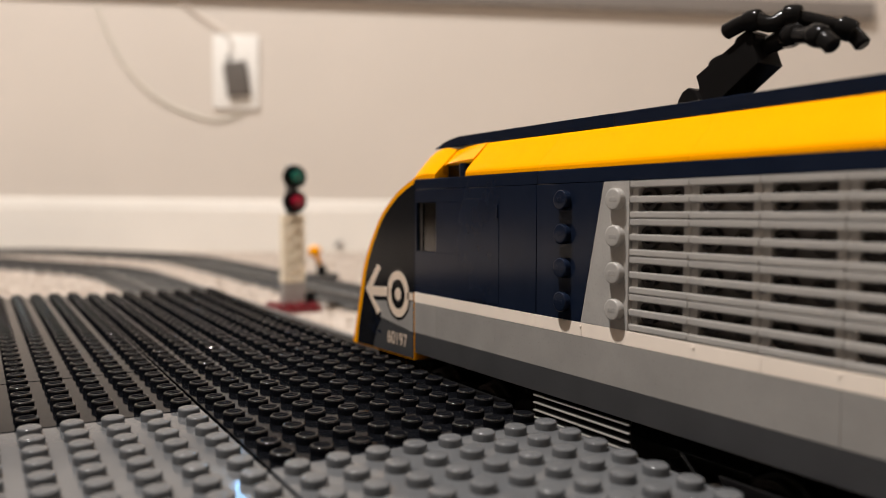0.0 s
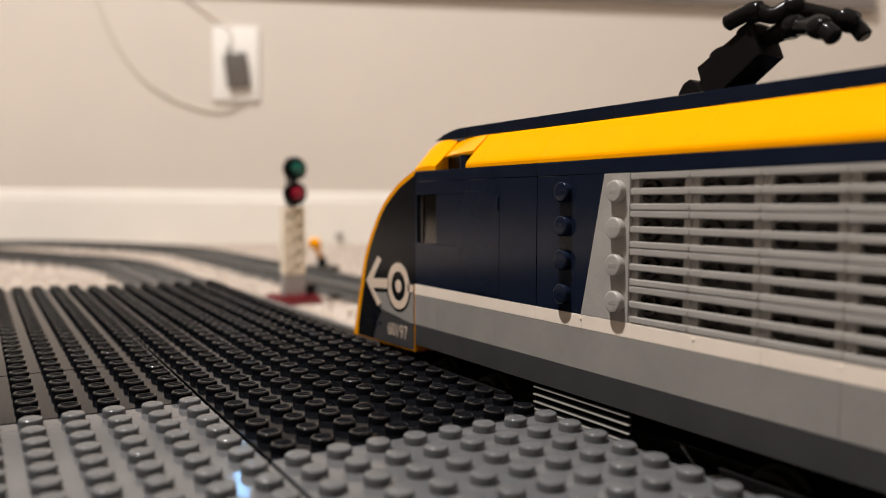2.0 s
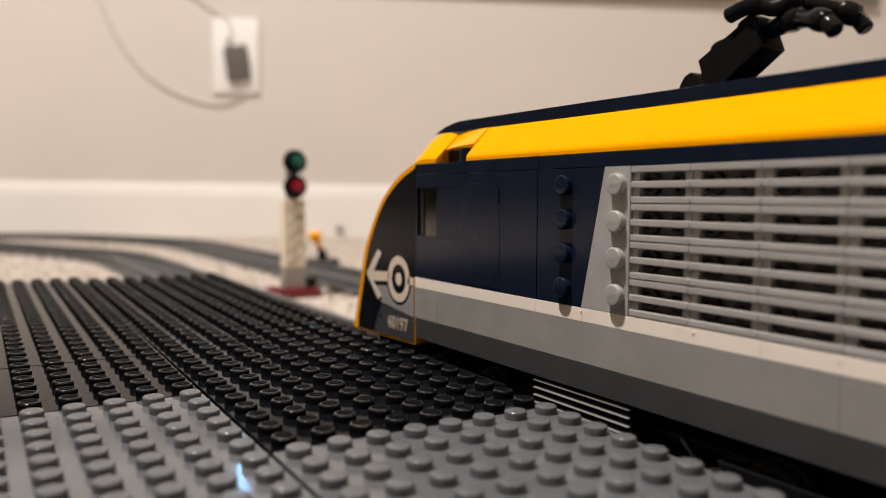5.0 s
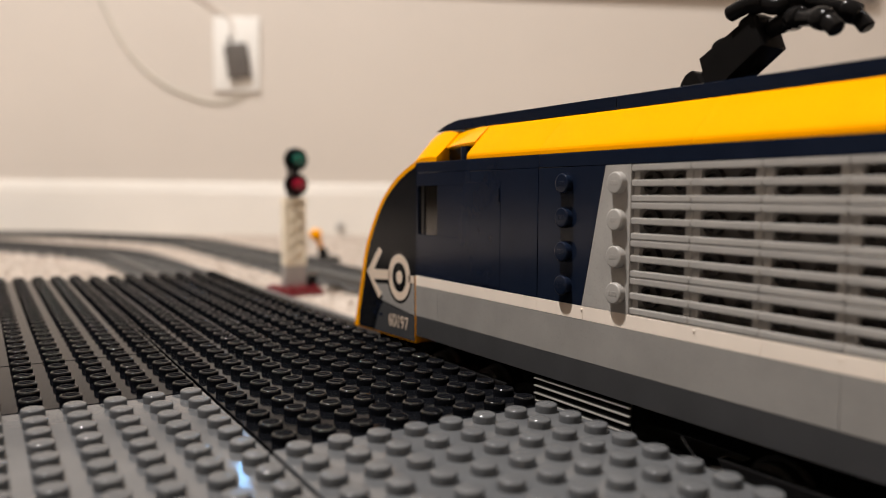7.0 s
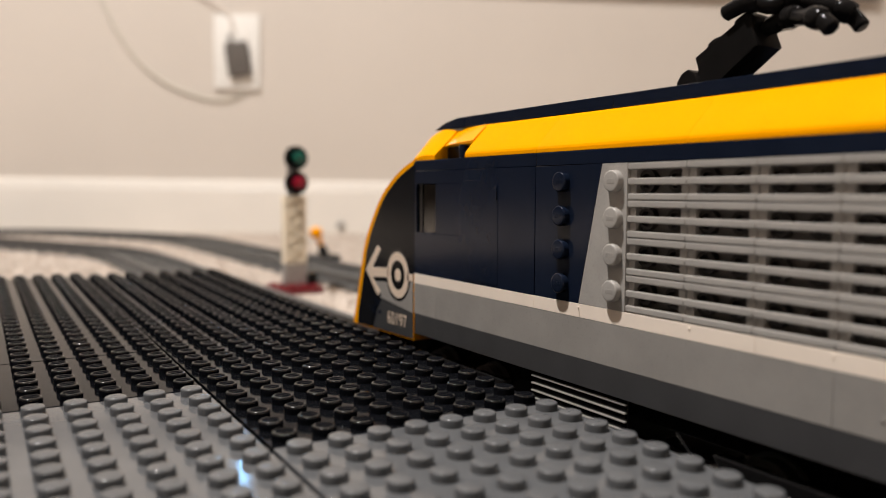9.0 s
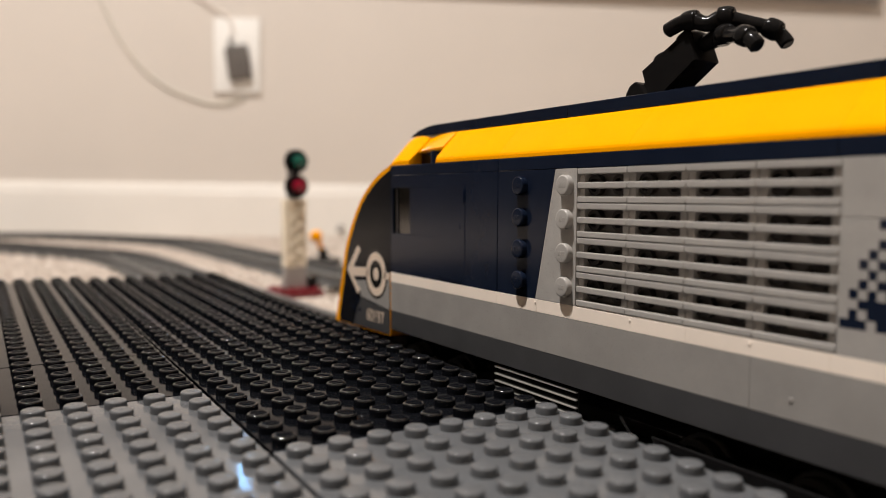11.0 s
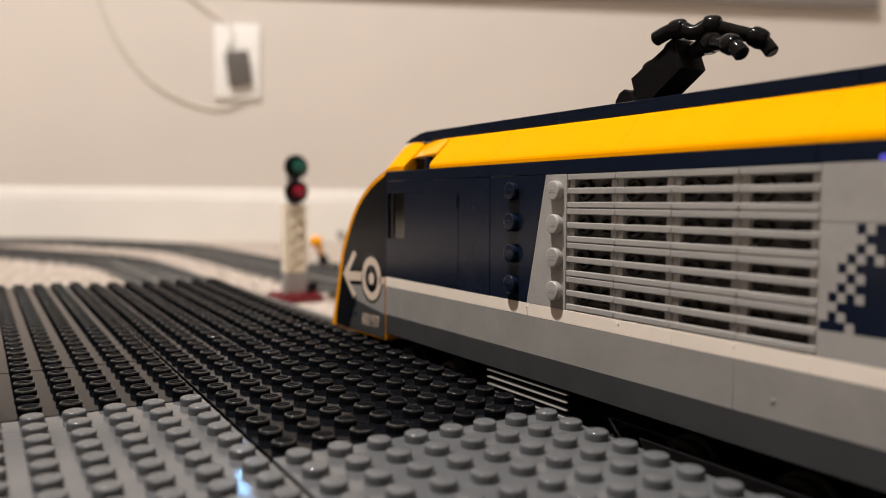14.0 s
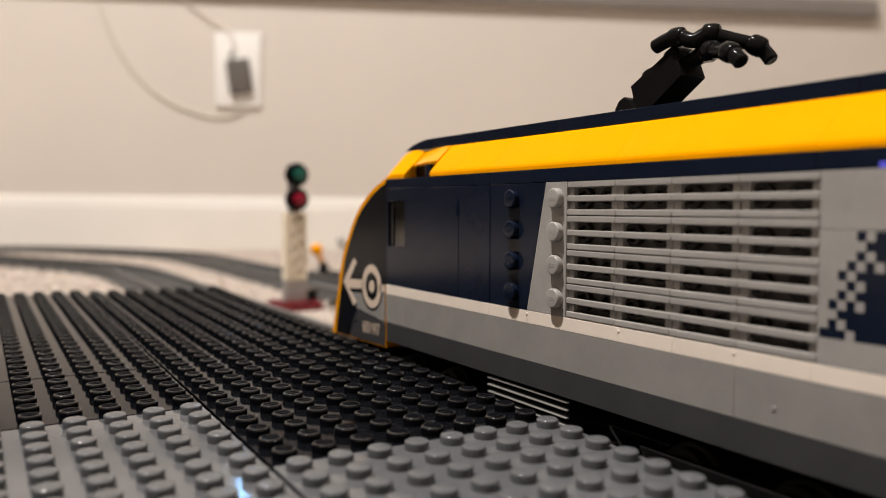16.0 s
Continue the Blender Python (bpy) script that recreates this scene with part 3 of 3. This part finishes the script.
# nose: yellow moulding with a printed dark side
CURVE = [(128.0, -3.0), (125.4, 4.6), (121.9, 15.3), (118.5, 25.7), (112.6, 34.9), (104.6, 43.8), (95.5, 49.8), (89.0, 52.8), (82.6, 55.0)]
fine = [(p.x, p.y) for p in smooth_path([(a, b, 0) for a, b in CURVE], 4)]
nose = part("nose", prism(bmesh.new(), [(81.55, -2.2)] + fine[:] + [(81.55, 55.0)], 0.0, 48.0, 0.0), M_YELLOW, loco, "yellow curved cab nose")


inner = []
for i, p in enumerate(fine):
    a, b = Vector(fine[max(i - 1, 0)]), Vector(fine[min(i + 1, len(fine) - 1)])
    t = (b - a).normalized()
    inner.append((p[0] - t.y * (2.6 if p[1] < 30 else 2.6 - (p[1] - 30) * 0.045), p[1] + t.x * 1.6))
inner = [p for p in inner if p[1] > -1.6 and p[0] > 82.1]
inner[0] = (inner[0][0], -2.65)
part("printed_panel", prism(bmesh.new(), [(81.85, -1.95)] + inner + [(81.4, 54.3), (81.4, 19.4), (81.85, 19.4)], -0.06, 0.3, 0), M_PRINT_BLACK, nose, "black printed cab side")


def flat(pts, x=-0.075, thick=0.06):
    return prism(bmesh.new(), pts, x, x + thick, 0)


def ring(cy, cz, r0, r1, x, seg=40):
    bm = bmesh.new()
    rows = []
    for xx in (x, x + 0.05):
        for r in (r0, r1):
            rows.append([bm.verts.new((xx, cy + r * math.cos(2 * math.pi * k / seg), cz + r * math.sin(2 * math.pi * k / seg))) for k in range(seg)])
    for a, b in ((0, 1), (1, 3), (3, 2), (2, 0)):
        for k in range(seg):
            bm.faces.new((rows[a][k], rows[a][(k + 1) % seg], rows[b][(k + 1) % seg], rows[b][k]))
    return bm


LY, LZ = 92.55, 17.75
part("grey_print", flat([(82.2, 6.4), (82.2, 16.4), (112.5, 13.8), (105.5, 8.8)], -0.085), M_LOWER, nose, "grey printed stripe")
part("dark_print", flat([(82.2, -1.7), (82.2, 6.2), (104.6, 8.2), (108.5, 3.6), (111, -2.2)], -0.085), M_SKIRT, nose)
part("emblem_outline", ring(LY, LZ, 2.4, 8.6, -0.11), M_BLACK, nose)
part("emblem_ring", ring(LY, LZ, 4.9, 7.6, -0.14), M_PRINT, nose, "cream ring emblem")
part("emblem_dot", lathe(bmesh.new(), [(2.1, 0), (2.1, 0.14)], Matrix.Translation((0, LY, LZ)) @ OUT), M_PRINT, nose)
arrow = [(99.6, 16.4), (112.3, 15.5), (105.7, 11.1), (107.9, 9.3), (117.3, 17.7), (108.0, 26.8), (105.4, 25.6), (111.8, 18.9), (99.6, 19.6)]
part("emblem_arrow", flat([(a - 0.35, b) for a, b in arrow], -0.14), M_PRINT, nose, "cream arrow")
part("emblem_arm", flat([(82.2, 16.6), (82.2, 19.0), (86.2, 19.0), (86.2, 16.6)], -0.14), M_PRINT, nose)
arrow_edge = [(105.0, 9.9), (107.9, 7.8), (113.5, 12.6), (111.5, 15.0)]
part("emblem_edge", flat(arrow_edge, -0.11), M_BLACK, nose)
bm = bmesh.new()
random.seed(4)
for k in range(26):
    yy, z_ = 105 + random.randrange(8) * 1.2, 2 + random.randrange(8) * 1.2
    if yy < 117 - z_ * 0.25:
        box(bm, -0.1, -0.06, yy, yy + 1.1, z_, z_ + 1.1, 0)
part("pixel_print", bm, M_NAVY, nose)
# running number
txt = bpy.data.curves.new("number", "FONT")
txt.body, txt.size, txt.align_x, txt.extrude = "60197", 6.1 * MM, "CENTER", 0.03 * MM
tmp = new("number", txt)
bpy.context.view_layer.update()
me = bpy.data.meshes.new_from_object(tmp.evaluated_get(bpy.context.evaluated_depsgraph_get()))
bpy.data.objects.remove(tmp)
me.materials.clear()
me.materials.append(M_PRINT)
num = new("running_number", me)
num.parent = nose
num.matrix_local = Matrix.Translation(((-0.12 - 24) * MM, 93.1 * MM, (0.9 - RAILTOP) * MM)) @ pose(0, 0, 0, 0, -2, 0) @ Matrix(((0, 0, -1, 0), (-1, 0, 0, 0), (0, 1, 0, 0), (0, 0, 0, 1)))
num.scale = (0.92, 1, 1)

# pantograph
A = (-12.6, 75.4)
ux, uz = -math.cos(radians(28)), math.sin(radians(28))
nx, nz = -math.sin(radians(28)), -math.cos(radians(28))
q_ = lambda s, d: (A[0] + ux * s + nx * d, A[1] + uz * s + nz * d)
pan = part("pantograph", prism(bmesh.new(), [q_(0, 0), q_(15.6, 0), q_(14.8, 7.4), (-20.0, 70.2), (-18.5, 68.7), (-12.5, 68.7), q_(0, 3)], 20, 28, 0.25), M_PANTO, loco, "black pantograph on the roof")
for s in (4.2, 12.2):
    m = Matrix.Translation((24, *q_(s, 0))) @ Matrix.Rotation(radians(-28), 4, "X")
    part("stud", lathe(bmesh.new(), STUD, m), M_PANTO, pan)
part("hinge", prism(bmesh.new(), [(-8.4, 67.8), (-8.2, 70.2), (-9.6, 72.2), (-11.5, 73.0), (-13.5, 72.0), (-16, 67.8)], 19, 29, 0.4), M_PANTO, pan)
part("hinge_plate", box(bmesh.new(), 16, 32, -34, -4, 67.8, 68.6, 0.2), M_PANTO, pan)
for pts, r in (([(20, -20.4, 83.5), (20.3, -24, 84.6), (20.8, -27.4, 85.0), (21.4, -29.8, 83.8), (22, -31.2, 83.6), (23, -32.2, 84.4), (24, -33.4, 85.2)], 1.75),
               ([(23.6, -32.6, 85.1), (25, -35.2, 84.2), (26.5, -38.1, 83.0), (28, -41.1, 81.8), (29, -42.9, 80.8), (29.8, -44.3, 79.1), (30, -45.5, 77.4)], 1.6),
               ([(24, -32.6, 81.0), (22, -38, 80.0), (20.5, -41.8, 79.0), (20, -44.2, 77.6), (20, -45.8, 76.0)], 1.75)):
    part("collector_bar", tube(bmesh.new(), smooth_path(pts, 4), r), M_PANTO, pan)
part("clip", lathe(bmesh.new(), [(1.2, -3.0), (2.3, -2.6), (2.5, 0), (2.3, 2.6), (1.2, 3.0)], Matrix.Translation((24, -25.0, 80.9)) @ Matrix.Rotation(radians(90), 4, "Y")), M_PANTO, pan)
part("knuckle", tube(bmesh.new(), [(24, -27.5, 79.6), (24, -30, 80.2), (24, -33.2, 81.0)], [1.8, 2.0, 2.2]), M_PANTO, pan)
part("hub", lathe(bmesh.new(), [(1.2, 78.6), (2.2, 79.2), (2.4, 80.6), (1.7, 82.4), (1.7, 84), (2.0, 85.6), (1.2, 86.6)], Matrix.Translation((24, -33.2, 0))), M_PANTO, pan)
for c, d in (((20.7, -27.0, 84.9), (0.15, -0.95, 0.0)), ((24.2, -33.8, 84.9), (0.4, -0.85, -0.1)), ((28.8, -42.5, 81.1), (0.3, -0.8, -0.5)), ((20.4, -42.1, 78.9), (-0.2, -0.85, -0.35)), ((23.2, -34.6, 80.8), (-0.3, -0.9, -0.1))):
    m = Matrix.Translation(c) @ Vector(d).to_track_quat("Z", "Y").to_matrix().to_4x4()
    part("collar", lathe(bmesh.new(), [(1.6, -1.9), (2.05, -1.6), (2.25, -1.0), (2.3, 0), (2.25, 1.0), (2.05, 1.6), (1.6, 1.9)], m, 20), M_PANTO, pan)

# underframe: battery box with ribbed cover, bogies, wheels
part("chassis", box(bmesh.new(), 8, 40, REAR, 80, -6, Z[0] - 0.05, 0.2), M_BLACK, loco, "black chassis")
tank = part("equipment_box", box(bmesh.new(), 1.1, 46.9, -13.4, 20.6, -10.4, Z[0] - 0.1, 0.2), M_BLACK, loco, "black equipment box")
# ribs of the black cover, their highlights put into grey colour
for z in (-1.1, -3.0, -4.9, -6.8, -8.7):
    for y0, y1 in ((3.7, 20.4), (-13.2, 3.5)):
        part("rib", box(bmesh.new(), 0.35, 1.2, y0, y1, z - 0.17, z + 0.17, 0.06), M_LOWER, tank, "rib coloured grey for its highlight")
WHEELS = []
for yc in (58, -60, -140):
    bog = part("bogie", box(bmesh.new(), 6, 42, yc - 22, yc + 22, -11, -6.2, 0.4), M_BLACK, loco)
    for s in (-1, 1):
        prism(bm := bmesh.new(), [(yc - 24, -5.5), (yc + 24, -5.5), (yc + 20, -11), (yc + 8, -14.5), (yc - 8, -14.5), (yc - 20, -11)], 24 + s * 21 - 1.6, 24 + s * 21 + 1.6, 0.3)
        part("side_frame", bm, M_BLACK, bog)
        tube(bm := bmesh.new(), [(24 + s * 22.9, yc + 32.6, -3.4), (24 + s * 22.9, yc + 26.5, -9.0)], 0.3, 8)
        part("brake_rod", bm, M_BLACK, bog)
    for dy in (-13, 13):
        o = (24, yc + dy, RAILTOP + 7.2)
        for_x = Matrix.Translation(o) @ Matrix.Rotation(radians(90), 4, "Y")
        w = part("wheelset", lathe(bmesh.new(), [(1.5, -15.5), (1.5, 15.5)], for_x, 12), M_STEEL, loco, "steel axle with black wheels", origin=o)
        for s in (-1, 1):
            bm = lathe(bmesh.new(), [(3, s * 16), (7.9, s * 17), (7.9, s * 17.9), (7.2, s * 18.2), (7.1, s * 21), (6, s * 21.2), (5.6, s * 20.4), (1.6, s * 20.6)], for_x, 24)
            part("wheel", bm, M_RUBBER, w)
        WHEELS.append((w, o))
# added black block that hides the lit rail and darkens the nose's underside
part("under_nose_block", box(bmesh.new(), 5, 43, 80.5, 118, -15, -2.4, 0.4), M_BLACK, loco)
part("coupling", tube(bmesh.new(), [(24, 120, -9), (24, 130, -9), (24, 134, -8)], 3), M_BLACK, loco)

# carpet pile: tufts where it shows beside the track and the platform
rng = np.random.default_rng(3)
n = 26000
u = rng.random((n, 2))
xs = -420 + u[:, 0] * 900
ys = 250 + u[:, 1] * 1100
keep = ~((xs < -8) & (ys < 292) & (xs > -334)) & ~((abs(xs - SX) < 19) & (abs(ys - SY) < 19))
xs, ys = xs[keep], ys[keep]
vs, fs = [], []
for k, (x, y) in enumerate(zip(xs, ys)):
    a, r, h = rng.random() * 6.28, 1.6 + rng.random() * 1.4, 1.2 + rng.random() * 1.7
    lx, ly = rng.normal(0, 1.6), rng.normal(0, 1.6)
    o = len(vs)
    for q in range(3):
        vs.append(((x + r * math.cos(a + q * 2.09)) * MM, (y + r * math.sin(a + q * 2.09)) * MM, -27.2 * MM))
    vs.append(((x + lx) * MM, (y + ly) * MM, (-27 + h) * MM))
    fs += [(o, o + 1, o + 3), (o + 1, o + 2, o + 3), (o + 2, o, o + 3)]
me = bpy.data.meshes.new("carpet_tufts")
me.from_pydata(vs, [], fs)
me.materials.append(M_CARPET)
tagged(new("carpet_tufts", me), "beige carpet tufts", "carpet", "", "stuff")

# ---- what moves ----
RUN = [(0.0, 0.0), (1.5, 0.0), (4.0, 0.0), (6.5, 0.0), (8.0, 0.0), (8.5, 0.4), (9.0, 1.25), (9.2, 1.9), (9.8, 6.3), (10.4, 12.5), (11.0, 17.6), (11.3, 18.4), (12.1, 18.7),
       (12.3, 19.3), (12.5, 20.6), (12.7, 21.05), (13.0, 21.2), (14.5, 21.2), (16.0, 21.3)]


def motions():
    walk(loco, [(t, pose(0.024, d * MM, RAILTOP * MM)) for t, d in RUN])
    for w, o in WHEELS:
        loc = ((o[0] - 24) * MM, o[1] * MM, (o[2] - RAILTOP) * MM)
        walk(w, [(t, pose(*loc, -math.degrees(d / 7.2), 0, 0)) for t, d in RUN])


motions()
